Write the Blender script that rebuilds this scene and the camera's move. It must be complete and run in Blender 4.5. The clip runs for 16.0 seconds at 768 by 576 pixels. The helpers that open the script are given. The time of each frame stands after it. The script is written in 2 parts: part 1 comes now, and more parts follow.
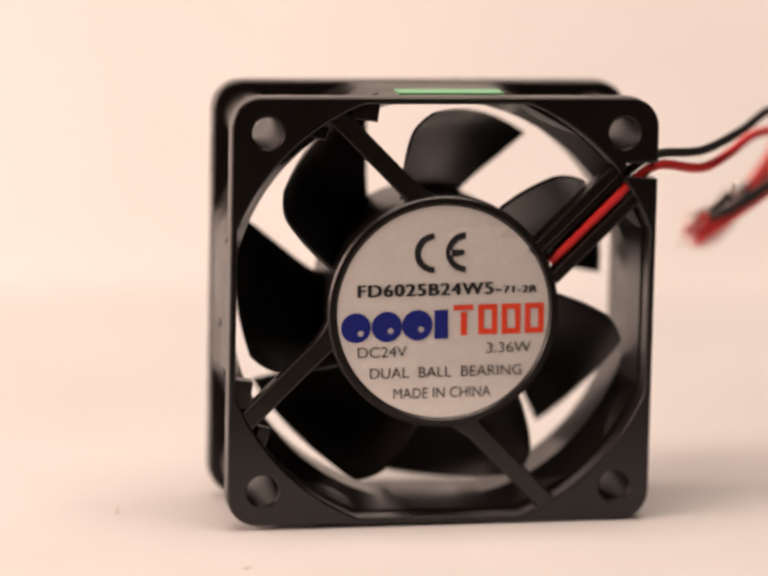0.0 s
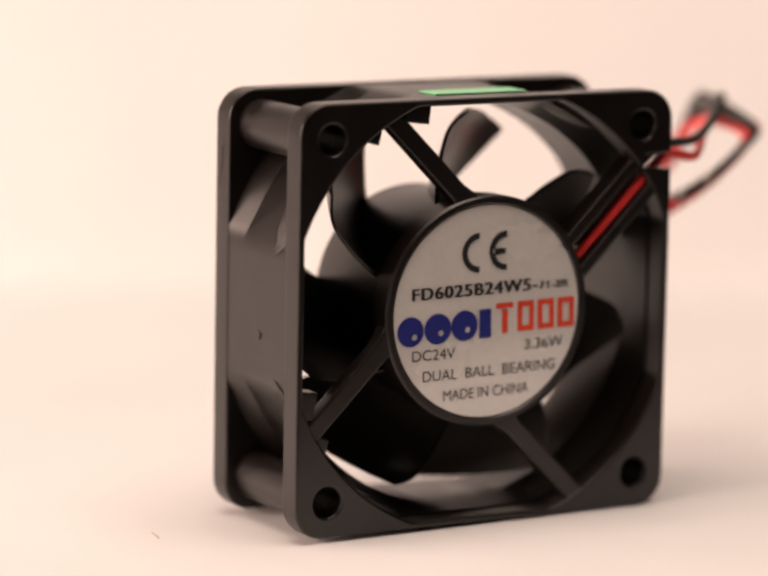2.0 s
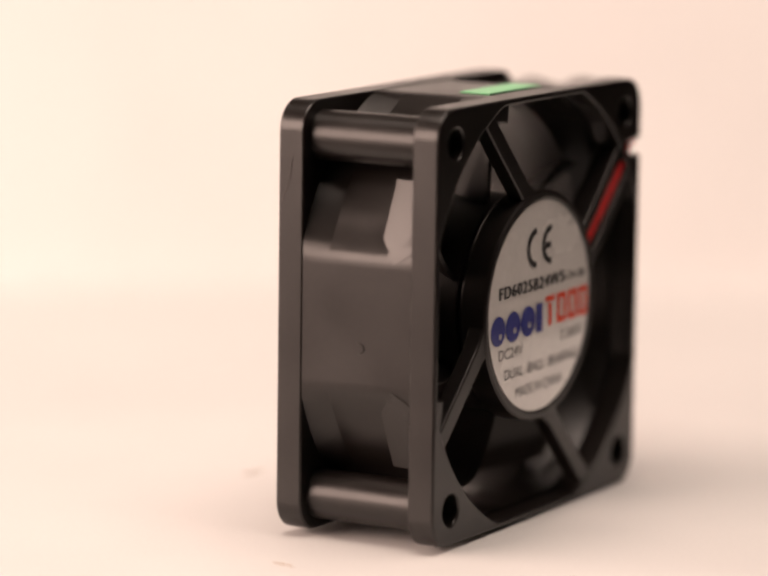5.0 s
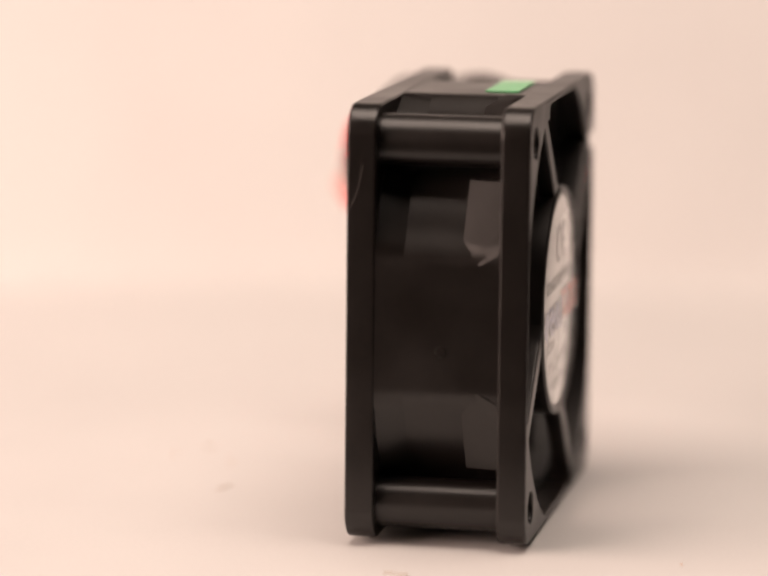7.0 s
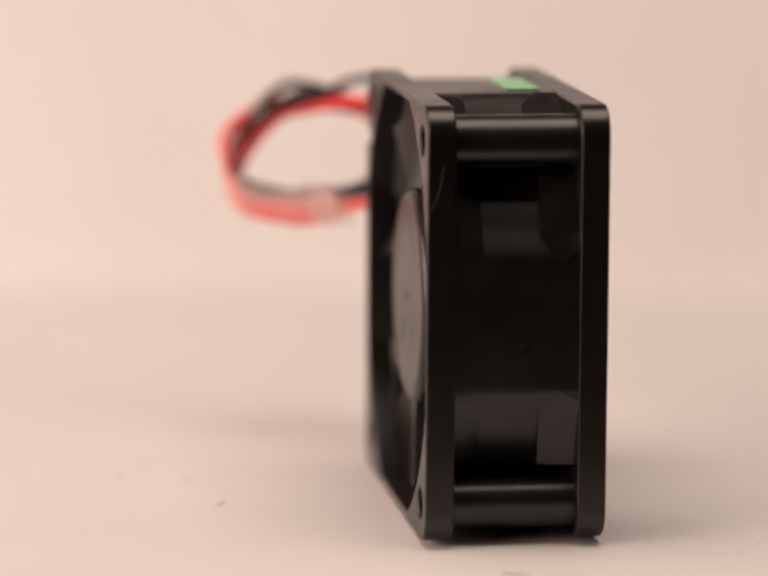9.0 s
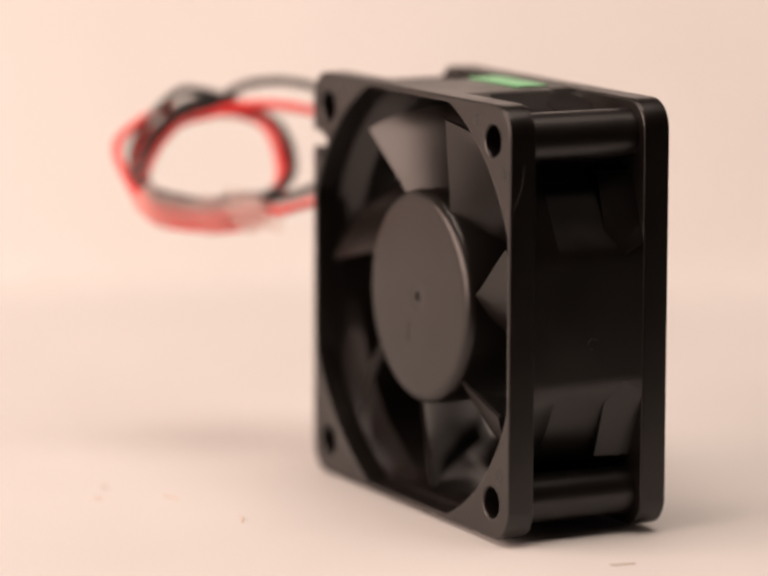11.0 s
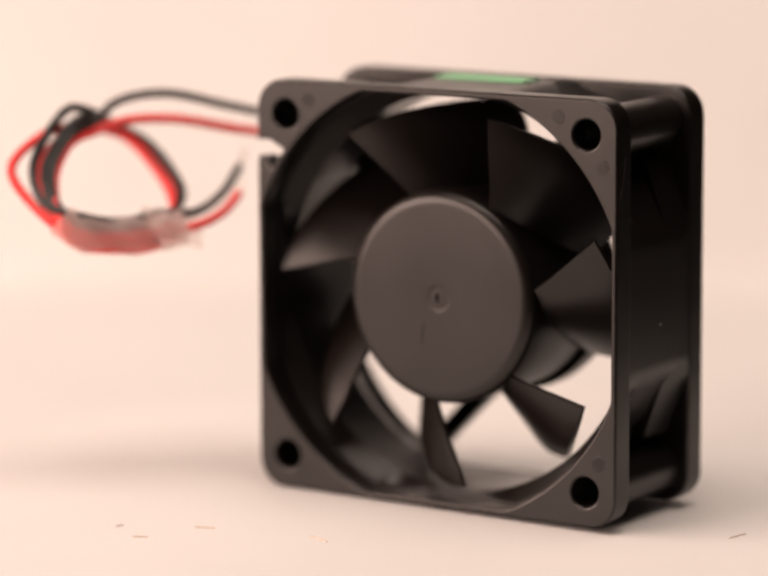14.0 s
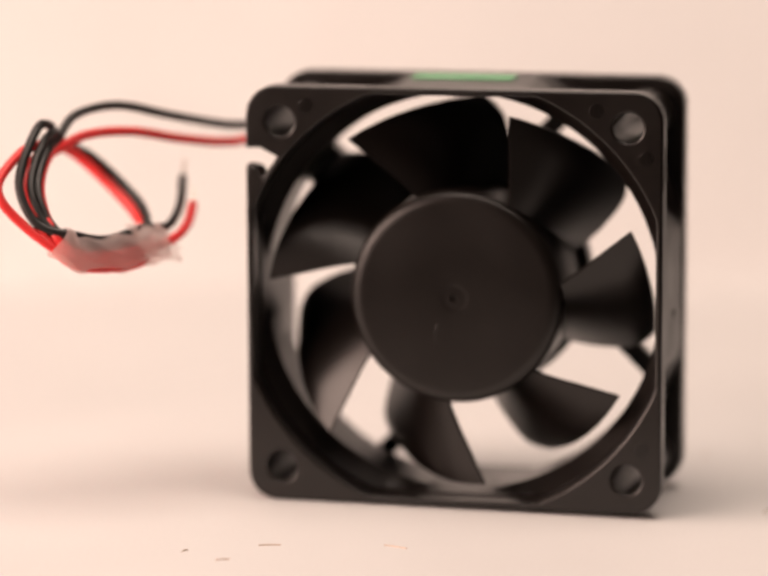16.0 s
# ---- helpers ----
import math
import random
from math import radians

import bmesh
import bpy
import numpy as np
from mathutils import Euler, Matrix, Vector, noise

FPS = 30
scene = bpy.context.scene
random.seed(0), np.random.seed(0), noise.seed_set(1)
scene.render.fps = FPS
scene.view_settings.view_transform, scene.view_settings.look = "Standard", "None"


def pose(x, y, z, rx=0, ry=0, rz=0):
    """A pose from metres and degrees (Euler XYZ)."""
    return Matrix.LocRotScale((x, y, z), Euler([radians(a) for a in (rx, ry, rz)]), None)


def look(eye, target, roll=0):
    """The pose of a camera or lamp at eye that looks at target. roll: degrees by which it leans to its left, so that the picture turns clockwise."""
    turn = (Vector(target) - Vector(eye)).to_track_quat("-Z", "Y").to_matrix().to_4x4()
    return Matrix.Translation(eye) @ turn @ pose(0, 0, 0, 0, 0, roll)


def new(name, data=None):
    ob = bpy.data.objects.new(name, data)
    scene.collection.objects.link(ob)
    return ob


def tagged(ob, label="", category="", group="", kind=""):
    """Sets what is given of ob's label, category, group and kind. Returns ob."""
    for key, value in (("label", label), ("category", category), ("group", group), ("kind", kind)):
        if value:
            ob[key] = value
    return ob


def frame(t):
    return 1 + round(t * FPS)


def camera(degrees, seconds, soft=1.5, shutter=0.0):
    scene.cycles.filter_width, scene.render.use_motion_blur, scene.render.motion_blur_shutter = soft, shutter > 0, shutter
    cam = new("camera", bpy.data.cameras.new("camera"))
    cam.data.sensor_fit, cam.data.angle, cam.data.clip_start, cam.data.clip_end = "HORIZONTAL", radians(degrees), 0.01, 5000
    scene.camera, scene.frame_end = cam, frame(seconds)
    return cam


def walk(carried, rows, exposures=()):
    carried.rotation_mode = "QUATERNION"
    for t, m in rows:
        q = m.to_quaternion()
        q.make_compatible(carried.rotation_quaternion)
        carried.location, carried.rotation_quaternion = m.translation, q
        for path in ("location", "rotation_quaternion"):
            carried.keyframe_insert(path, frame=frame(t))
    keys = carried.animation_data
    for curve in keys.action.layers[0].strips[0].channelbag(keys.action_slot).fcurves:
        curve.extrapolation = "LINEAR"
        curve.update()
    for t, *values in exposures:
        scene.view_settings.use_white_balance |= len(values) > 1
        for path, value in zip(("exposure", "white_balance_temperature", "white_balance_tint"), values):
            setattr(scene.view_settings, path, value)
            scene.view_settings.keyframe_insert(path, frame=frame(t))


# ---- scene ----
# The camera stands still; the fan turns in front of it on a white turntable.
cam = camera(11.526, 16.0, soft=2.7)
EYE = Vector((0.0, -0.53898, 0.12019))
YAW, PITCH, ROLL = -0.884, -9.424, 0.422
AIM = EYE + Vector((math.sin(radians(YAW)) * math.cos(radians(PITCH)),
                    math.cos(radians(YAW)) * math.cos(radians(PITCH)),
                    math.sin(radians(PITCH))))
STAND = look(EYE, AIM, ROLL)
cam.data.dof.use_dof = True
cam.data.dof.focus_distance = 0.523
cam.data.dof.aperture_fstop = 8.5
walk(cam, [(0.0, STAND), (16.0, STAND)], exposures=[(0.0, -0.12), (1.5, -0.03), (3.5, -0.01), (6.0, 0.01), (7.0, -0.17), (8.0, -0.33), (9.0, -0.43), (11.5, -0.16), (13.0, -0.12), (16.0, -0.13)])

# Seconds and the angle of the turntable in degrees.
TURN = [(0.0, 10.38), (0.5, 15.31), (1.0, 20.35), (1.5, 25.33), (2.0, 30.38), (2.5, 35.42), (3.0, 40.61), (3.5, 45.70), (6.0, 70.01), (6.5, 74.79), (7.0, 79.67), (7.5, 84.49), (8.0, 89.28), (8.5, 94.13), (9.0, 99.00), (11.5, 123.12), (12.0, 128.03), (12.5, 133.07), (13.0, 137.92), (13.5, 142.74), (14.0, 147.92), (14.5, 153.15), (15.0, 158.38), (15.5, 163.49), (16.0, 168.50)]
AXIS = Vector((0.003327, 0.005251, 0.0))     # the turntable's axis, seen from the fan's base
LEAN = Matrix.Translation((0, 0, 0.00037)) @ Matrix.Rotation(radians(0.707), 4, "Y")     # the fan stands a little askew


# ---- light ----
world = bpy.data.worlds.new("world")
scene.world = world
world.use_nodes = True
world.node_tree.nodes["Background"].inputs[0].default_value = (1.0, 0.88, 0.78, 1)
world.node_tree.nodes["Background"].inputs[1].default_value = 0.05


def softbox(name, eye, target, width, height, watts, colour):
    data = bpy.data.lights.new(name, "AREA")
    data.shape, data.size, data.size_y = "RECTANGLE", width, height
    data.energy, data.color = watts, colour
    ob = new(name, data)
    ob.matrix_world = look(eye, target)
    return ob


WARM, WHITE = (1.0, 0.725, 0.61), (1.0, 0.80, 0.685)
softbox("softbox_above", (0.01, -0.06, 0.56), (0.0, 0.0, 0.0), 0.50, 0.32, 3.55, WHITE)
softbox("softbox_side", (-0.58, -0.20, 0.20), (0.0, -0.06, 0.03), 0.70, 0.34, 6.8, WARM)


# ---- materials ----
def material(name, colour, rough=0.5, metal=0.0, ior=1.45, grain=0.0, grain_size=0.001, bump=0.0,
             bump_size=0.0004, stain=0.0, stain_size=0.012, coat=0.0):
    """A painted or moulded surface with fine grain, wider stains and a fine relief; sizes in metres."""
    mat = bpy.data.materials.new(name)
    mat.use_nodes = True
    nodes, links = mat.node_tree.nodes, mat.node_tree.links
    bsdf = nodes["Principled BSDF"]
    bsdf.inputs["Roughness"].default_value = rough
    bsdf.inputs["Metallic"].default_value = metal
    bsdf.inputs["IOR"].default_value = ior
    bsdf.inputs["Coat Weight"].default_value = coat
    where = nodes.new("ShaderNodeTexCoord")

    def noisy(size, detail):
        n = nodes.new("ShaderNodeTexNoise")
        n.inputs["Scale"].default_value = 1.0 / size
        n.inputs["Detail"].default_value = detail
        links.new(where.outputs["Object"], n.inputs["Vector"])
        return n.outputs["Fac"]

    fine, wide = noisy(grain_size, 4), noisy(stain_size, 3)

    def shade(value, amount):
        m = nodes.new("ShaderNodeMapRange")
        m.inputs["From Min"].default_value, m.inputs["From Max"].default_value = 0.3, 0.7
        m.inputs["To Min"].default_value, m.inputs["To Max"].default_value = 1 - amount, 1 + amount
        links.new(value, m.inputs["Value"])
        return m.outputs["Result"]

    both = nodes.new("ShaderNodeMath")
    both.operation = "MULTIPLY"
    links.new(shade(fine, grain), both.inputs[0])
    links.new(shade(wide, stain), both.inputs[1])
    tint = nodes.new("ShaderNodeVectorMath")
    tint.operation = "SCALE"
    tint.inputs[0].default_value = colour
    links.new(both.outputs[0], tint.inputs["Scale"])
    links.new(tint.outputs["Vector"], bsdf.inputs["Base Color"])
    gloss = nodes.new("ShaderNodeMath")
    gloss.operation = "MULTIPLY"
    gloss.inputs[1].default_value = rough
    links.new(shade(wide, min(0.25, stain + 0.08)), gloss.inputs[0])
    links.new(gloss.outputs[0], bsdf.inputs["Roughness"])
    if bump:
        relief = nodes.new("ShaderNodeBump")
        relief.inputs["Strength"].default_value = bump
        relief.inputs["Distance"].default_value = bump_size * 0.3
        links.new(noisy(bump_size, 2), relief.inputs["Height"])
        links.new(relief.outputs["Normal"], bsdf.inputs["Normal"])
    return mat


PLASTIC = material("black_plastic", (0.0075, 0.0054, 0.0045), 0.34, ior=1.53, grain=0.2, bump=0.1, bump_size=0.00025, stain=0.06, stain_size=0.008)
ROTOR = material("black_rotor_plastic", (0.0075, 0.0054, 0.0045), 0.345, ior=1.50, grain=0.15, bump=0.12, bump_size=0.0004, stain=0.06)
EJECTOR = material("smooth_black_plastic", (0.006, 0.0046, 0.004), 0.27, ior=1.5, grain=0.1)
SCRATCHED = material("scuffed_black_plastic", (0.05, 0.042, 0.038), 0.5, grain=0.2)
LABEL = material("silver_white_label", (0.80, 0.78, 0.75), 0.26, ior=1.9, coat=1.0, grain=0.03, stain=0.03)
INK = material("black_ink", (0.02, 0.02, 0.022), 0.45, ior=1.45, coat=1.0, grain=0.1)
GREY_INK = material("thin_black_ink", (0.07, 0.065, 0.065), 0.45, ior=1.45, coat=1.0, grain=0.2, grain_size=0.0004)
BLUE_INK = material("blue_ink", (0.008, 0.018, 0.24), 0.42, ior=1.45, coat=1.0, grain=0.08)
RED_INK = material("red_ink", (0.86, 0.07, 0.025), 0.42, ior=1.45, coat=1.0, grain=0.08)
GREEN = material("green_sticker", (0.17, 0.54, 0.25), 0.35, grain=0.05, stain=0.05)
RED_WIRE = material("red_pvc", (0.85, 0.045, 0.045), 0.35, grain=0.06, stain=0.08)
BLACK_WIRE = material("black_pvc", (0.02, 0.019, 0.018), 0.36, grain=0.1, stain=0.1)
COPPER = material("tinned_copper", (0.62, 0.55, 0.48), 0.3, metal=1.0, grain=0.1)
PAPER = material("white_paper", (0.72, 0.71, 0.70), 0.75, grain=0.015, grain_size=0.0006, stain=0.03, stain_size=0.05, bump=0.1, bump_size=0.0005)
SCUFF = material("brown_dust", (0.40, 0.29, 0.20), 0.8, grain=0.2)
FADED = material("faint_dust", (0.62, 0.50, 0.42), 0.8, grain=0.2)
WALL = material("dim_wall_paint", (0.035, 0.032, 0.03), 0.8, grain=0.04, grain_size=0.01, stain=0.06, stain_size=0.4)
TABLE = material("grey_table", (0.022, 0.02, 0.018), 0.6, grain=0.08, grain_size=0.004, stain=0.1, stain_size=0.15)


def tape_material():
    mat = bpy.data.materials.new("clear_tape_red_tint")
    mat.use_nodes = True
    nodes, links = mat.node_tree.nodes, mat.node_tree.links
    bsdf = nodes["Principled BSDF"]
    # the clear tape's colours are pinkish: red light from the leads, painted in
    bsdf.inputs["Base Color"].default_value = (0.92, 0.76, 0.72, 1)
    bsdf.inputs["Roughness"].default_value = 0.3
    clear = nodes.new("ShaderNodeBsdfTransparent")
    milky = nodes.new("ShaderNodeBsdfTranslucent")
    milky.inputs["Color"].default_value = (0.95, 0.80, 0.76, 1)
    film = nodes.new("ShaderNodeMixShader")
    links.new(bsdf.outputs[0], film.inputs[1])
    links.new(milky.outputs[0], film.inputs[2])
    mix = nodes.new("ShaderNodeMixShader")
    creases = nodes.new("ShaderNodeTexNoise")
    creases.inputs["Scale"].default_value = 350.0
    spread = nodes.new("ShaderNodeMapRange")
    spread.inputs["To Min"].default_value, spread.inputs["To Max"].default_value = 0.2, 0.95
    links.new(creases.outputs["Fac"], spread.inputs["Value"])
    links.new(spread.outputs["Result"], mix.inputs["Fac"])
    links.new(clear.outputs[0], mix.inputs[1])
    links.new(film.outputs[0], mix.inputs[2])
    links.new(mix.outputs[0], nodes["Material Output"].inputs["Surface"])
    return mat


TAPE = tape_material()


# ---- mesh helpers ----
MM = 0.001


def part(name, data, mat, parent, label="", smooth=True, sharp=35, even=False):
    """Links a bmesh or a mesh as one object under a thing or a part."""
    if isinstance(data, bmesh.types.BMesh):
        mesh = bpy.data.meshes.new(name)
        bmesh.ops.recalc_face_normals(data, faces=data.faces)
        data.to_mesh(mesh)
        data.free()
    else:
        mesh = data
    mesh.materials.clear()
    mesh.materials.append(mat)
    if smooth:
        mesh.shade_smooth()
        mesh.set_sharp_from_angle(angle=radians(sharp))
    ob = new(name, mesh)
    ob.parent = parent
    if even:
        ob.modifiers.new("even_normals", "WEIGHTED_NORMAL").keep_sharp = True
    if label:
        tagged(ob, label)
    return ob


def curve_mesh(curve, turn=None):
    """The mesh of a curve or a text."""
    ob = bpy.data.objects.new("shape", curve)
    scene.collection.objects.link(ob)
    bpy.context.view_layer.update()
    mesh = bpy.data.meshes.new_from_object(ob.evaluated_get(bpy.context.evaluated_depsgraph_get()))
    bpy.data.objects.remove(ob)
    bpy.data.curves.remove(curve)
    if turn:
        mesh.transform(turn)
    return mesh


UPRIGHT = Matrix(((1, 0, 0, 0), (0, 0, -1, 0), (0, 1, 0, 0.03), (0, 0, 0, 1)))   # a drawing's plane stood up, facing the label side


def slab(loops, y0, y1, round_=0.35):
    """A plate between the depths y0 and y1 (mm) from closed outlines in mm, with rounded edges; inner loops are holes."""
    curve = bpy.data.curves.new("plate", "CURVE")
    curve.dimensions, curve.fill_mode = "2D", "BOTH"
    curve.extrude = (y1 - y0) / 2 * MM - round_ * MM
    curve.bevel_depth, curve.bevel_resolution, curve.offset = round_ * MM, 2, -round_ * MM
    for loop in loops:
        s = curve.splines.new("POLY")
        s.points.add(len(loop) - 1)
        for p, (x, z) in zip(s.points, loop):
            p.co = (x * MM, z * MM, 0, 1)
        s.use_cyclic_u = True
    return curve_mesh(curve, Matrix.Translation((0, (y0 + y1) / 2 * MM, 0)) @ UPRIGHT)


def clipped(r, s, n=256):
    """A circle of radius r cut off by a square of half side s."""
    out = []
    for i in range(n):
        a = 2 * math.pi * (i + 0.5) / n
        c, d = math.cos(a), math.sin(a)
        k = min(r, s / max(abs(c), abs(d)))
        out.append((k * c, k * d))
    return out


def padded(r, s, n=256):
    """A circle of radius r with four flat pads at the distance s, whose ends curve down to the circle."""
    out = []
    for i in range(n):
        a = 2 * math.pi * (i + 0.5) / n
        c, d = math.cos(a), math.sin(a)
        across = math.degrees(math.atan2(min(abs(c), abs(d)), max(abs(c), abs(d))))
        swell = 0.65 * (0.5 + 0.5 * math.cos(math.pi * (across - 15) / 12)) if 15 < across < 27 else 0.65 * (across <= 15)
        k = min(s / max(abs(c), abs(d)), max(r, 30.5 + swell))
        out.append((k * c, k * d))
    return out


def circle(x, z, r, n=28):
    return [(x + r * math.cos(2 * math.pi * i / n), z + r * math.sin(2 * math.pi * i / n)) for i in range(n)]


def rounded(half, r, notch=(), n=8):
    """A square outline with round corners; notch: points (depth, z) of a cut into its +x side, from below."""
    out = []
    for k in range(4):
        cx, cz = ((1, -1), (1, 1), (-1, 1), (-1, -1))[k]
        for i in range(n + 1):
            a = radians(-90 + 90 * k + 90 * i / n)
            out.append((cx * (half - r) + r * math.cos(a), cz * (half - r) + r * math.sin(a)))
        if k == 0:
            out += [(half - depth, z) for depth, z in notch]
    return out


def lofted(rings, closed=False):
    """A skin over rings of equally many points (m)."""
    bm = bmesh.new()
    made = [[bm.verts.new(p) for p in ring] for ring in rings]
    pairs = list(zip(made, made[1:])) + ([(made[-1], made[0])] if closed else [])
    for a, b in pairs:
        for i in range(len(a)):
            j = (i + 1) % len(a)
            bm.faces.new((a[i], a[j], b[j], b[i]))
    return bm


def ring_at(loop, y):
    return [(x * MM, y * MM, (30 + z) * MM) for x, z in loop]


def lathe(profile, n=72):
    """A body turned round the fan's axle from (radius, y) in mm."""
    bm = bmesh.new()
    rows = []
    for r, y in profile:
        if r == 0:
            rows.append([bm.verts.new((0, y * MM, 0.03))])
        else:
            rows.append([bm.verts.new(p) for p in ring_at(circle(0, 0, r, n), y)])
    for a, b in zip(rows, rows[1:]):
        for i in range(n):
            j = (i + 1) % n
            if len(a) == 1 and len(b) == 1:
                continue
            if len(a) == 1:
                bm.faces.new((a[0], b[i], b[j]))
            elif len(b) == 1:
                bm.faces.new((a[i], a[j], b[0]))
            else:
                bm.faces.new((a[i], a[j], b[j], b[i]))
    return bm


def lathe_at(x, z, profile):
    """A small turned mark with its axle at (x, z) mm from the fan's axle."""
    bm = lathe(profile, 24)
    bmesh.ops.translate(bm, verts=bm.verts, vec=(x * MM, 0, z * MM))
    return bm


def glide(points, steps=14):
    """A smooth path through the points."""
    pts = [Vector(p) for p in points]
    pts = [2 * pts[0] - pts[1]] + pts + [2 * pts[-1] - pts[-2]]
    out = []
    for a, b, c, d in zip(pts, pts[1:], pts[2:], pts[3:]):
        for i in range(steps):
            t = i / steps
            out.append(0.5 * (2 * b + (c - a) * t + (2 * a - 5 * b + 4 * c - d) * t * t + (3 * b - a - 3 * c + d) * t ** 3))
    return out + [pts[-2]]


def tube(path, radius, sides=5, tilt=None):
    """A round cord along a path of mm, its ends closed."""
    curve = bpy.data.curves.new("cord", "CURVE")
    curve.dimensions, curve.bevel_depth, curve.bevel_resolution, curve.use_fill_caps = "3D", radius * MM, sides, True
    s = curve.splines.new("POLY")
    s.points.add(len(path) - 1)
    for p, v in zip(s.points, path):
        p.co = (*(Vector(v) * MM), 1)
    return curve_mesh(curve)


# ---- setting ----
def box(name, x0, x1, y0, y1, z0, z1, mat, label):
    bm = bmesh.new()
    bmesh.ops.create_cube(bm, size=1, matrix=Matrix.Translation(((x0 + x1) / 2, (y0 + y1) / 2, (z0 + z1) / 2)) @ Matrix.Diagonal((x1 - x0, y1 - y0, z1 - z0, 1)))
    return tagged(part(name, bm, mat, None, smooth=False), label, kind="structure")


def backdrop():
    """A sheet of white paper that lies on the table and bends up behind, a little uneven where it rises."""
    lower = -0.0004
    line = [(-0.066 + 0.238 * i / 10, lower) for i in range(11)]
    base, bend, steep = line[-1][0], 0.012, 68
    for i in range(1, 13):
        a = radians(steep * i / 12)
        line.append((base + bend * math.sin(a), lower + bend * (1 - math.cos(a))))
    end = line[-1]
    for i in range(1, 9):
        line.append((end[0] + 0.03 * i * math.cos(radians(steep)), end[1] + 0.03 * i * math.sin(radians(steep))))
    bm = bmesh.new()
    columns = []
    for k in range(17):
        x = -0.33 + 0.46 * k / 16
        columns.append([bm.verts.new((x, y, z + (0.0012 * math.sin(17 * x + 11 * y) if y > 0.15 else 0))) for y, z in line])
    for a, b in zip(columns, columns[1:]):
        for i in range(len(line) - 1):
            bm.faces.new((a[i], b[i], b[i + 1], a[i + 1]))
    ob = tagged(part("backdrop", bm, PAPER, None, sharp=80), "white paper sheet bending up behind the turntable", kind="structure")
    thick = ob.modifiers.new("thickness", "SOLIDIFY")
    thick.thickness, thick.offset = 0.0006, 0
    return ob


def room():
    box("table_top", -0.75, 0.75, -0.75, 0.65, -0.06, -0.0012, TABLE, "plain dim table top under the white paper")
    box("floor", -1.6, 1.6, -1.6, 1.6, -0.85, -0.8, WALL, "plain dim floor")
    box("ceiling", -1.6, 1.6, -1.6, 1.6, 1.7, 1.75, WALL, "plain dim ceiling")
    box("wall_north", -1.6, 1.6, 1.6, 1.65, -0.8, 1.7, WALL, "plain dim wall")
    box("wall_south", -1.6, 1.6, -1.65, -1.6, -0.8, 1.7, WALL, "plain dim wall")
    box("wall_west", -1.65, -1.6, -1.6, 1.6, -0.8, 1.7, WALL, "plain dim wall")
    box("wall_east", 1.6, 1.65, -1.6, 1.6, -0.8, 1.7, WALL, "plain dim wall")


def turntable():
    """A white disc with a rounded rim; dust and hairs lie on it and turn with it."""
    bm = bmesh.new()
    profile = [(0.0, -0.0001), (0.080, -0.0001), (0.0798, 0.0), (0.0, 0.0)]
    rows = []
    n = 96
    for r, z in profile:
        rows.append([bm.verts.new((0, 0, z))] if r == 0 else
                    [bm.verts.new((r * math.cos(2 * math.pi * i / n), r * math.sin(2 * math.pi * i / n), z)) for i in range(n)])
    for a, b in zip(rows, rows[1:]):
        for i in range(n):
            j = (i + 1) % n
            if len(a) == 1:
                bm.faces.new((a[0], b[i], b[j]))
            elif len(b) == 1:
                bm.faces.new((a[i], a[j], b[0]))
            else:
                bm.faces.new((a[i], a[j], b[j], b[i]))
    disc = tagged(part("turntable", bm, PAPER, None, sharp=10), "thin round white turntable card with dust specks", "turntable")
    off = (AXIS.x / MM, AXIS.y / MM)
    for x, y, length, angle, width, mat in ((30.4, 46.3, 1.2, 70, 0.35, SCUFF), (19.9, 40.3, 3.0, 20, 0.5, FADED), (2.9, 37.1, 3.6, -20, 0.5, FADED),
                                            (-43.7, 2.5, 3.6, 80, 0.3, SCUFF), (24, 50, 2.0, 30, 0.5, FADED), (-30, -34, 1.2, 10, 0.4, FADED)):
        path = []
        for i in range(7):
            s = i / 6 - 0.5
            a = radians(angle)
            path.append((x - off[0] + length * s * math.cos(a) - 0.5 * s * s * math.sin(a), y - off[1] + length * s * math.sin(a) + 0.5 * s * s * math.cos(a), 0.06))
        part("dust_fibre", tube(path, width / 4, 2), mat, disc)
    return disc


# ---- the fan ----
def strut_box(ax, az, bx, bz, width, y0, y1, flare=0.0):
    """A bar from (ax, az) to (bx, bz) across the outlet, in mm, with softened edges."""
    d = Vector((bx - ax, bz - az)).normalized()
    n = Vector((-d.y, d.x)) * width / 2
    loop = [(bx - n.x, bz - n.y), (bx + n.x, bz + n.y)]
    for along, more in ((4.0, 1.0), (2.4, 1 + 0.25 * flare), (1.2, 1 + 0.6 * flare), (0.0, 1 + flare)) if flare else ((0.0, 1.0),):
        loop.append((ax + d.x * along + n.x * more, az + d.y * along + n.y * more))
        loop.insert(0, (ax + d.x * along - n.x * more, az + d.y * along - n.y * more))
    return slab([loop], y0, y1, 0.3)


def quarter(x, z, k):
    for _ in range(k):
        x, z = -z, x
    return x, z


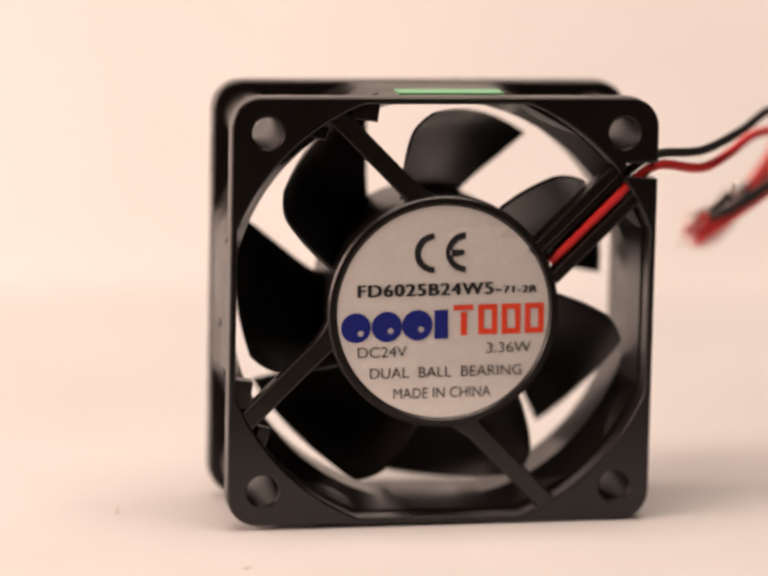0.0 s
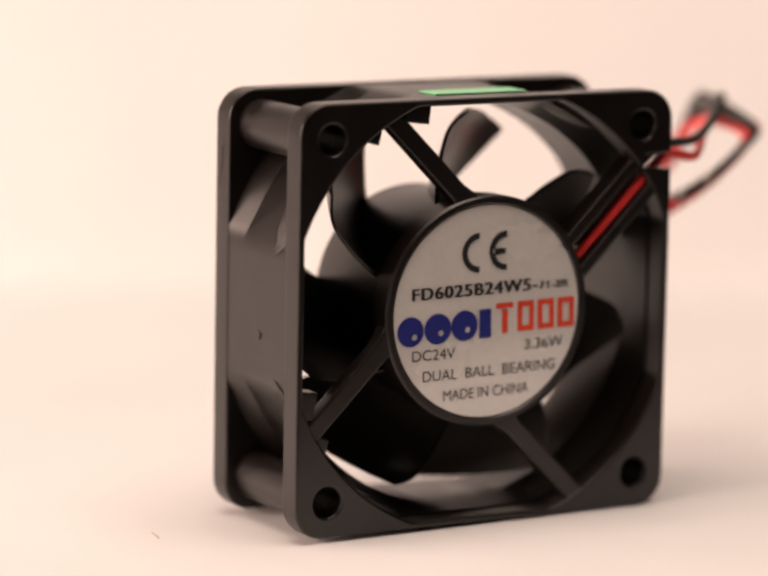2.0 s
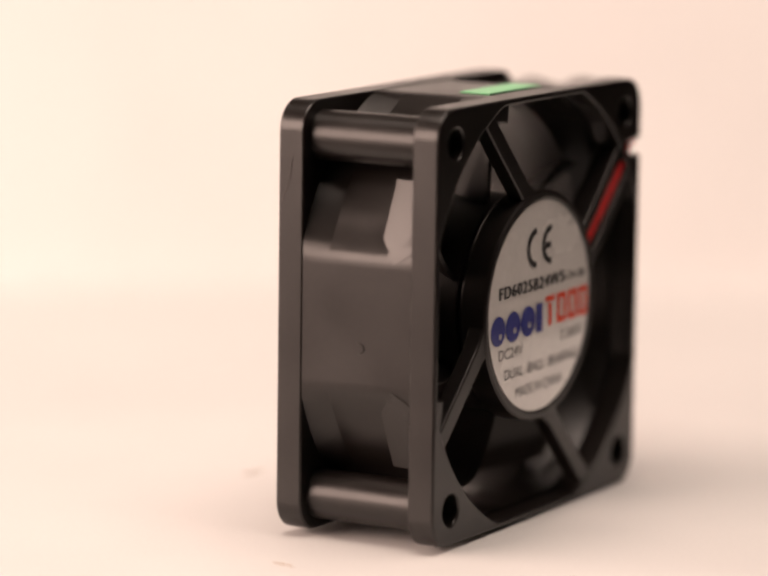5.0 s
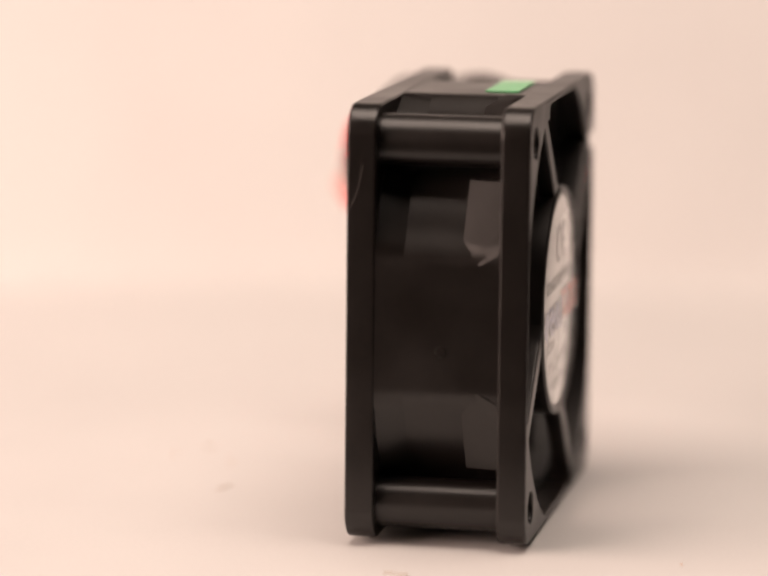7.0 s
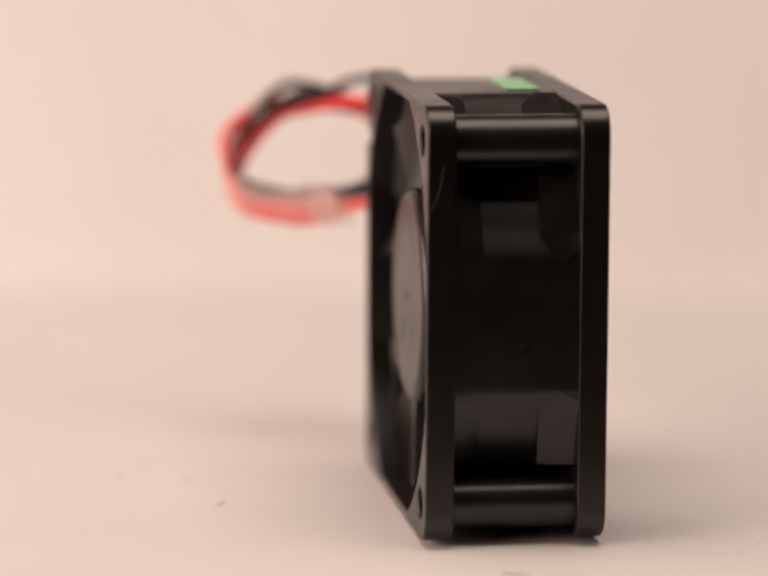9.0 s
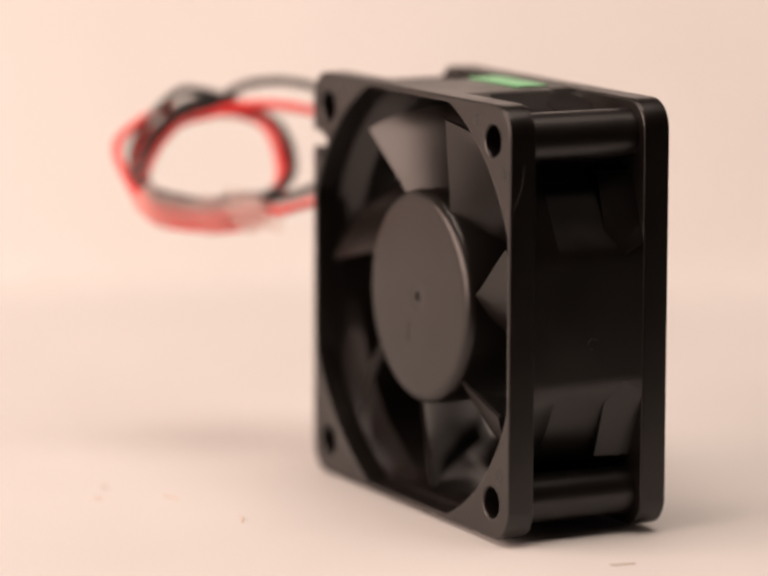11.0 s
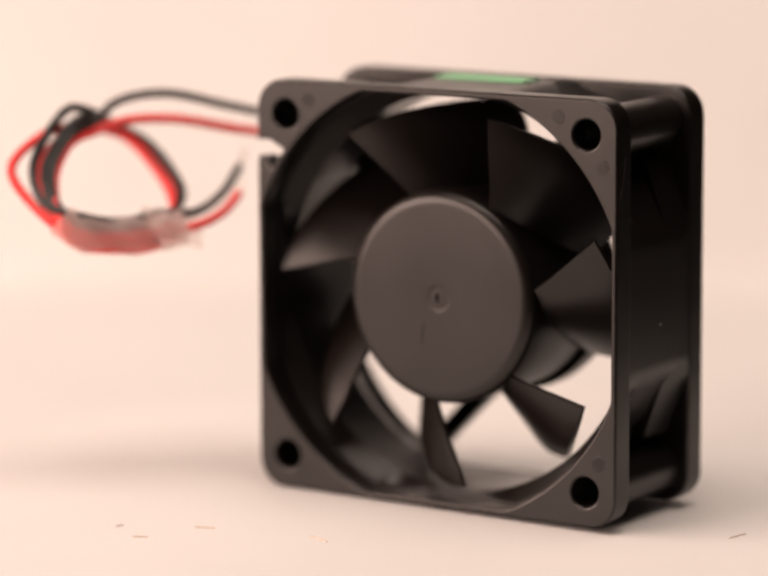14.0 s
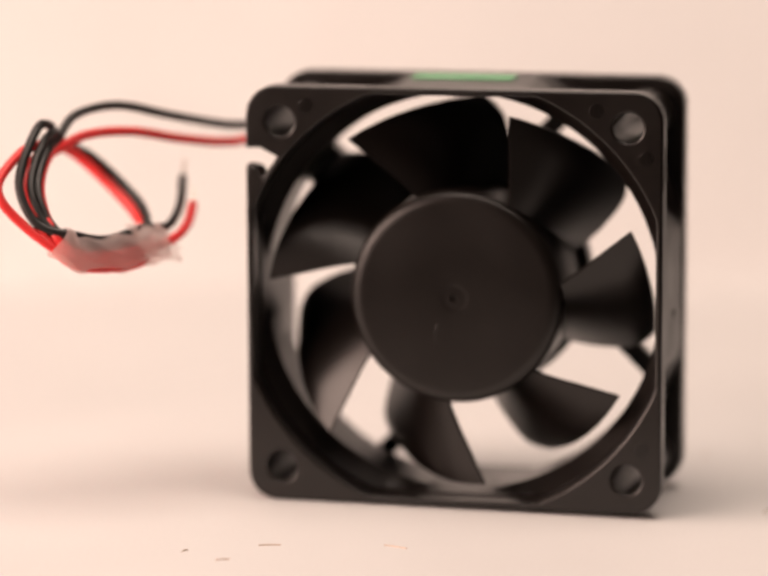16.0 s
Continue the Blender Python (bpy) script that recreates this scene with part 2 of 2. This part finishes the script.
def gusset(k, across):
    """A flat-faced wedge that stiffens the corner between a pad of the duct and the front plate."""
    bm = bmesh.new()
    for x, y, z in ((29.86, 5.65, 8.7), (29.9, 8.55, 10.3), (28.35, 3.3, 12.0), (25.4, 3.6, 19.8), (26.4, 8.55, 19.8),
                    (28.9, 5.65, 8.9), (29.2, 8.55, 10.35), (27.2, 3.3, 12.0), (22.5, 3.6, 19.8), (24.0, 8.55, 19.8)):
        px, pz = quarter(x, z * across, k)
        bm.verts.new((px * MM, -y * MM, (30 + pz) * MM))
    bmesh.ops.convex_hull(bm, input=bm.verts)
    return bm


def blade(k):
    """One of seven twisted blades: the edge towards the inlet leads, the other trails about 40 degrees on."""
    start = 55.3 + k * 360 / 7
    nu, nv = 14, 14
    bm = bmesh.new()
    faces = []
    for side in (0.5, -0.5):
        grid = []
        for i in range(nu + 1):
            u = i / nu
            row = []
            for j in range(nv + 1):
                v = j / nv
                r = 15.2 + (27.2 - 15.2) * u
                lead = (1 - u) * 13.0 - 1.7 * math.sin(math.pi * u)
                trail = 54.5 - 14 * u - 4 * max(0, u - 0.75) ** 2 / 0.0625        # rounded outer trailing corner
                span = trail - lead
                a = radians(start + lead + span * v)
                top = 9.5 + 0.9 * u
                drop = top + 6.6
                y = top - drop * v + 2.6 * math.sin(math.pi * v)
                # thickness along the local normal, thin at the edges
                thick = 1.1 * (0.35 + 0.65 * math.sin(math.pi * (0.08 + 0.84 * v))) * side
                tangent = Vector((radians(span) * r, -drop + 2.6 * math.pi * math.cos(math.pi * v)))
                m = Vector((-tangent.y, tangent.x)).normalized()
                a += m.x * thick / r
                y += m.y * thick
                row.append(bm.verts.new((r * math.cos(a) * MM, y * MM, (30 + r * math.sin(a)) * MM)))
            grid.append(row)
        faces.append(grid)
    A, B = faces
    for g in (A, B):
        for i in range(nu):
            for j in range(nv):
                bm.faces.new((g[i][j], g[i + 1][j], g[i + 1][j + 1], g[i][j + 1]))
    for i in range(nu):
        for j in (0, nv):
            bm.faces.new((A[i][j], A[i + 1][j], B[i + 1][j], B[i][j]))
    for j in range(nv):
        for i in (0, nu):
            bm.faces.new((A[i][j], A[i][j + 1], B[i][j + 1], B[i][j]))
    return bm


def lettering(name, body, x0, x1, z0, z1, mat, parent, label, bold=0.0, y=-12.42):
    """A line of print in the box x0..x1, z0..z1 (mm from the label's centre), lying on the label."""
    curve = bpy.data.curves.new("print", "FONT")
    curve.body, curve.size, curve.extrude = body, 1.0, 0.0
    curve.space_character = 1.0 + bold
    mesh = curve_mesh(curve)
    xs = [v.co.x for v in mesh.vertices]
    zs = [v.co.y for v in mesh.vertices]
    sx, sz = (x1 - x0) / (max(xs) - min(xs)), (z1 - z0) / (max(zs) - min(zs))
    bm = bmesh.new()
    for step in ((0.0,) if not bold else (-bold, 0.0, bold)):
        made = [bm.verts.new(on_label(x0 + (v.co.x - min(xs)) * sx + step, z0 + (v.co.y - min(zs)) * sz + abs(step) * 0.3, y - step * 0.05)) for v in mesh.vertices]
        for f in mesh.polygons:
            bm.faces.new([made[i] for i in f.vertices])
    bpy.data.meshes.remove(mesh)
    return part(name, bm, mat, parent, label, smooth=False)


def on_label(px, pz, y=-12.42):
    a = radians(1.2)
    return (px * math.cos(a) - pz * math.sin(a)) * MM, y * MM, (30 + px * math.sin(a) + pz * math.cos(a)) * MM


def printed(name, loops, mat, parent, label="", y=-12.42):
    """Printed flat shapes on the label, in mm from its centre."""
    curve = bpy.data.curves.new("print", "CURVE")
    curve.dimensions, curve.fill_mode = "2D", "BOTH"
    for loop in loops:
        s = curve.splines.new("POLY")
        s.points.add(len(loop) - 1)
        for p, (x, z) in zip(s.points, loop):
            p.co = (x, z, 0, 1)
        s.use_cyclic_u = True
    mesh = curve_mesh(curve)
    for v in mesh.vertices:
        v.co = on_label(v.co.x, v.co.y, y)
    return part(name, mesh, mat, parent, label, smooth=False)


def arc_band(cx, cz, r0, r1, a0, a1, n=20):
    out = [(cx + r1 * math.cos(radians(a0 + (a1 - a0) * i / n)), cz + r1 * math.sin(radians(a0 + (a1 - a0) * i / n))) for i in range(n + 1)]
    return out + [(cx + r0 * math.cos(radians(a1 + (a0 - a1) * i / n)), cz + r0 * math.sin(radians(a1 + (a0 - a1) * i / n))) for i in range(n + 1)]


def bar(x0, x1, z0, z1):
    return [(x0, z0), (x1, z0), (x1, z1), (x0, z1)]


def hub_label(hub):
    sticker = part("sticker", lathe([(0, -12.32), (14.7, -12.32), (14.95, -12.28), (14.95, -12.1)]), LABEL, hub, "round silver-white printed rating label")
    printed("conformity_mark", [arc_band(-1.3, 8.35, 1.95, 2.8, 90, 270), arc_band(3.1, 8.35, 1.95, 2.8, 90, 270), bar(0.9, 2.9, 7.97, 8.73)], INK, sticker)
    lettering("model_print", "FD6025B24W5-", -12.0, 8.1, 2.35, 4.05, INK, sticker, "bold black model number print", 0.13)
    lettering("model_suffix_print", "71-2R", 8.5, 13.2, 2.45, 3.45, INK, sticker, "small black print", 0.08)
    lettering("voltage_print", "DC24V", -12.1, -5.2, -6.15, -4.65, GREY_INK, sticker, "thin black print")
    lettering("power_print", "3.36W", 6.1, 12.4, -5.95, -4.45, GREY_INK, sticker, "thin black print")
    lettering("bearing_print", "DUAL  BALL  BEARING", -10.4, 11.1, -9.15, -7.65, GREY_INK, sticker, "thin black print")
    lettering("origin_print", "MADE IN CHINA", -7.1, 6.7, -12.1, -10.6, GREY_INK, sticker, "thin black print")
    # the maker's mark: plain blue and red shapes
    blue = [circle(-12.35, -1.9, 2.1), circle(-11.7, -2.7, 0.42, 14), circle(-8.0, -1.85, 2.15), circle(-7.5, -2.45, 0.42, 14),
            circle(-3.7, -1.75, 2.15), circle(-3.2, -2.35, 0.42, 14), bar(-1.3, 0.6, -3.75, 0.3)]
    printed("blue_mark", blue, BLUE_INK, sticker, "dark blue rounded shapes of the printed mark")
    red = [bar(1.4, 4.2, 0.2, 0.95), bar(2.4, 3.3, -3.35, -0.05)]
    for x in (4.9, 8.2, 11.5):
        red += [bar(x, x + 2.7, -3.3, 0.95), bar(x + 0.8, x + 1.9, -2.5, 0.2)]
    printed("red_mark", red, RED_INK, sticker, "orange-red printed shapes of the mark")


def fan():
    root = tagged(new("cooling_fan"), "square black plastic cooling fan with red and black leads", "cooling fan")
    holes = [circle(sx * 25, sz * 25, 2.15) for sx in (-1, 1) for sz in (-1, 1)]
    part("front_plate", slab([rounded(29.95, 4.2, ((0, 18.6), (4.9, 18.9), (4.4, 20.7), (0, 20.9))), clipped(31.2, 29.0), *holes], -12.5, -8.5), PLASTIC, root, sharp=50, even=True)
    part("rear_plate", slab([rounded(29.95, 4.2, ((0, 18.6), (1.6, 18.3), (2.5, 17.0), (4.5, 19.8), (2.0, 21.1), (0, 21.0))), clipped(31.4, 29.0), *holes], 8.5, 12.5), PLASTIC, root, sharp=50, even=True)
    # the duct between the plates, flared at both ends
    outer = [(-8.6, 31.75), (-4.6, 30.5), (4.6, 30.5), (8.6, 31.75)]
    inner = [(8.6, 31.0), (7.6, 30.4), (5.6, 28.7), (-3.6, 28.7), (-8.6, 31.0)]
    rings = [ring_at(padded(r, 29.8), y) for y, r in outer] + [ring_at(clipped(r, 28.75), y) for y, r in inner]
    part("duct", lofted(rings, closed=True), PLASTIC, root, sharp=13)
    for k in range(4):
        for across in (-1, 1):
            part("gusset", gusset(k, across), PLASTIC, root, smooth=False)
    for sx in (-1, 1):
        for sz in (-1, 1):
            loops = [ring_at(circle(sx * 25, sz * 25, r), y) for r, y in ((3.5, -8.6), (3.5, 8.6), (2.2, 8.6), (2.2, -8.6))]
            part("corner_post", lofted(loops, closed=True), PLASTIC, root)
    # the motor's seat, its struts and the channel for the leads
    hub = part("motor_seat", lathe([(0, -8.2), (15.8, -8.2), (16.3, -8.8), (16.3, -12.2), (16.0, -12.5), (15.3, -12.5), (15.1, -12.3), (15.1, -12.15), (0, -12.15)]), PLASTIC, root)
    hub_label(hub)
    for k in (0, 1, 2):
        p, q = quarter(-2.2, 14.2, k), quarter(-15.6, 27.6, k)
        part("strut", strut_box(*p, *q, 2.7, -12.24, -9.8, 0.8), PLASTIC, root, sharp=50, even=True)
        e, f = quarter(-13.4, 28.3, k), quarter(-9.5, 27.8, k)
        if k < 2:
            part("rib_end", strut_box(*e, *f, 2.7, -12.0, -8.8), PLASTIC, root, sharp=50, even=True)
            e, f = quarter(-19.6, 25.5, k), quarter(-16.4, 24.6, k)
            part("rib_end", strut_box(*e, *f, 1.9, -10.5, -8.5), PLASTIC, root, sharp=50, even=True)
    d = Vector((1, 1)).normalized()
    n = Vector((-d.y, d.x))
    for off in (-2.3, 2.5):
        a = Vector((13.4, 5.6)) + n * off + d * (0.6 if off < 0 else 1.0)
        b = Vector((27.2, 19.4)) + n * off - d * (0.4 if off < 0 else 2.0)
        part("channel_wall", strut_box(*a, *b, 1.7, -12.4, -8.8), PLASTIC, root, sharp=50, even=True)
    part("channel_floor", strut_box(16.0, 8.2, 24.6, 16.8, 5.0, -9.4, -8.6), PLASTIC, root, sharp=50, even=True)
    # the rotor
    rotor = part("rotor", lathe([(0, 10.4), (0.5, 10.4), (0.62, 10.76), (1.3, 10.76), (1.6, 10.73), (1.9, 10.8), (2.2, 10.8), (13.3, 10.8), (13.6, 10.79), (14.2, 10.72), (14.75, 10.45), (15.15, 10.0), (15.35, 9.3),
                                 (15.35, -6.6), (15.3, -7.3), (12, -7.3), (0, -7.3)]), ROTOR, root, "black rotor hub with a dimple")
    for k in range(7):
        part("blade", blade(k), ROTOR, rotor)
    # a paper sticker on top of the duct
    bm = bmesh.new()
    bmesh.ops.create_cube(bm, size=1, matrix=Matrix.Translation((0.0015, -0.0046, 0.05993)) @ Matrix.Diagonal((0.0148, 0.0047, 0.0002, 1)))
    part("green_sticker", bm, GREEN, root, "small plain green sticker", smooth=False)
    # traces of moulding on the plate, the side and the hub
    for x, z in ((-20.6, 27.3), (-27.7, 20.7), (21.1, 27.3), (-27.2, -20.8)):
        part("ejector_mark", lathe_at(x, z, [(0, 12.512), (1.05, 12.51), (1.1, 12.49)]), EJECTOR, root, smooth=False)
    part("scratch", tube(glide([(-29.95, 11.9, 46.2), (-29.97, 10.9, 48.6), (-29.97, 10.3, 52.0)], 6), 0.06, 2), SCRATCHED, root, "pale scratch on the plate's edge")
    bm = bmesh.new()
    bmesh.ops.create_cone(bm, cap_ends=True, segments=20, radius1=0.0008, radius2=0.0007, depth=0.00024,
                          matrix=Matrix.Translation((-0.02983, -0.0006, 0.0268)) @ Matrix.Rotation(radians(-90), 4, "Y"))
    part("moulding_mark", bm, PLASTIC, root)
    part("hub_mark", tube([(2.4 + 0.5 * math.sin(i / 3), 10.8, 26.2 - i * 0.42) for i in range(8)], 0.1, 2), PLASTIC, rotor)
    leads(root)
    return root


def leads(root):
    """Two leads that leave the channel, lie in a coil of three turns and are held by clear tape; their ends stand free."""
    black = [(14.6, -10.4, 38.4), (19, -10.6, 42.7), (24, -10.6, 47.6), (27.8, -10.5, 50.8), (31.0, -9.9, 51.9),
             (37.5, -7.0, 51.9), (44.5, -1.0, 53.8), (50.6, 6.2, 56.0), (55.2, 12.0, 55.2)]
    red = [(15.2, -10.9, 36.6), (19.5, -11.2, 41.0), (24, -11.3, 45.5), (27.6, -11.0, 48.9), (31.0, -9.9, 50.3),
           (37.5, -6.8, 49.4), (43.0, -0.5, 50.5), (48.4, 6.6, 52.3), (53.4, 12.2, 52.4)]
    # each turn: over the top, down the far side, through the tape, up the near side; the turns lie apart by a few millimetres
    for out, spread in ((0.2, 0.2), (1.1, 1.0), (2.6, 1.7)):
        black += [(56.4 + 0.4 * out, 16.6 + 0.4 * out, 52.2 + 0.8 * out), (56.6 + 0.5 * out, 21.6 + 0.3 * out, 50.7 + 1.3 * out),
                  (56.3 + 0.9 * out, 26.6 + 0.7 * out, 46.4 + 0.4 * out), (54.0 + 0.6 * out, 28.9 + 0.5 * out, 42.0),
                  (50.6, 28.6, 38.5 + spread), (47.2 + 0.3 * spread, 22.6, 37.1 + spread), (44.2, 16.3, 37.9 + spread)]
        if out < 2.5:
            black += [(46.2, 9.4 - 0.5 * out, 41.2), (50.3, 6.4 - 0.3 * out, 44.6), (54.9, 6.0 - 0.2 * out, 48.4), (58.3 + 0.5 * out, 8.4, 50.6 + 0.4 * out)]
    black += [(41.9, 11.5, 39.4), (42.0, 4.5, 41.4), (43.2, -1.6, 44.6)]
    for out, spread in ((-0.7, 0.5), (1.3, -1.3), (4.2, -0.4)):
        red += [(56.4 + 0.3 * out, 17.6 + 0.6 * out, 51.1 + 0.2 * out), (57.0 + 0.6 * out, 22.6 + 0.6 * out, 50.0 + 0.25 * out),
                (57.0 + 1.0 * out, 26.8 + 0.85 * out, 46.2 + 0.15 * out), (54.6 + 0.8 * out, 29.4 + 0.3 * out, 41.8 + 0.1 * out),
                (51.2, 29.4, 37.8 + spread), (46.8 + 0.3 * spread, 22.8, 36.2 + spread), (43.6, 16.2, 37.0 + spread)]
        if out < 3:
            red += [(47.0, 9.8 - 0.5 * out, 40.4), (51.4, 7.5 - 0.3 * out, 44.2), (56.2, 7.4 - 0.2 * out, 48.4), (58.6 + 0.8 * out, 10.2 - 0.5 * out, 50.6 + 0.4 * out)]
    red += [(40.9, 12.2, 37.6), (40.3, 6.6, 39.0), (40.7, 2.2, 41.2)]
    part("black_lead", tube(glide(black, 8), 0.66), BLACK_WIRE, root, "thin black insulated lead, coiled")
    part("red_lead", tube(glide(red, 8), 0.70), RED_WIRE, root, "thin red insulated lead, coiled")
    for a, b in (((43.2, -1.6, 44.6), (43.4, -3.6, 46.9)), ((40.7, 2.2, 41.2), (41.0, 0.4, 43.0))):
        part("bare_end", tube(glide([a, b]), 0.22), COPPER, root, "bare stranded wire end")
    # the tape: a flattened, creased sleeve round the bundle, wider and crushed where it ends
    path = glide([(52.6, 30.2, 39.8), (50.6, 28.6, 37.8), (47.1, 22.7, 36.7), (44.0, 17.4, 37.0), (42.2, 14.6, 37.5)], 7)
    rings = []
    for i, c in enumerate(path):
        ahead = (path[min(i + 1, len(path) - 1)] - path[max(i - 1, 0)]).normalized()
        side = ahead.cross(Vector((0, 0, 1))).normalized()
        up = side.cross(ahead)
        s = i / (len(path) - 1)
        high = 2.3 + 0.5 * s + 0.25 * math.sin(i * 0.9)
        deep = 1.7 + 0.5 * s
        rings.append([(c + side * deep * math.cos(t) * (1 + 0.10 * math.sin(5 * t + i)) + up * high * math.sin(t) * (1 + 0.05 * math.sin(3 * t + 0.7 * i))) * MM
                      for t in [2 * math.pi * k / 24 for k in range(24)]])
    part("tape", lofted(rings), TAPE, root, "crumpled clear tape round the coil", sharp=20)
    bm = bmesh.new()
    a, b, low = Vector((47.0, 20.5, 40.6)), Vector((43.6, 13.2, 39.6)), Vector((-3.2, 0.6, -5.2))
    grid = [[bm.verts.new((a.lerp(b, i / 10) + low * (j / 8) + Vector((-1.3, -0.9, 0.2)) + Vector((0.5, 0.35, 0.2)) * (math.sin(2.1 * i + 1.7 * j) + 0.6 * math.sin(3.3 * j - 1.2 * i))) * MM) for j in range(9)] for i in range(11)]
    for i in range(10):
        for j in range(8):
            bm.faces.new((grid[i][j], grid[i + 1][j], grid[i + 1][j + 1], grid[i][j + 1]))
    part("tape_flap", bm, TAPE, root, "loose crumpled end of clear tape", sharp=20)


backdrop()
room()
FAN = fan()
TABLE_DISC = turntable()


def motions():
    rows = []
    for t, a in TURN:
        turn = Matrix.Rotation(radians(a), 4, "Z")
        rows.append((t, turn))
    walk(TABLE_DISC, rows)
    walk(FAN, [(t, m @ Matrix.Translation(-AXIS) @ LEAN) for t, m in rows])


motions()
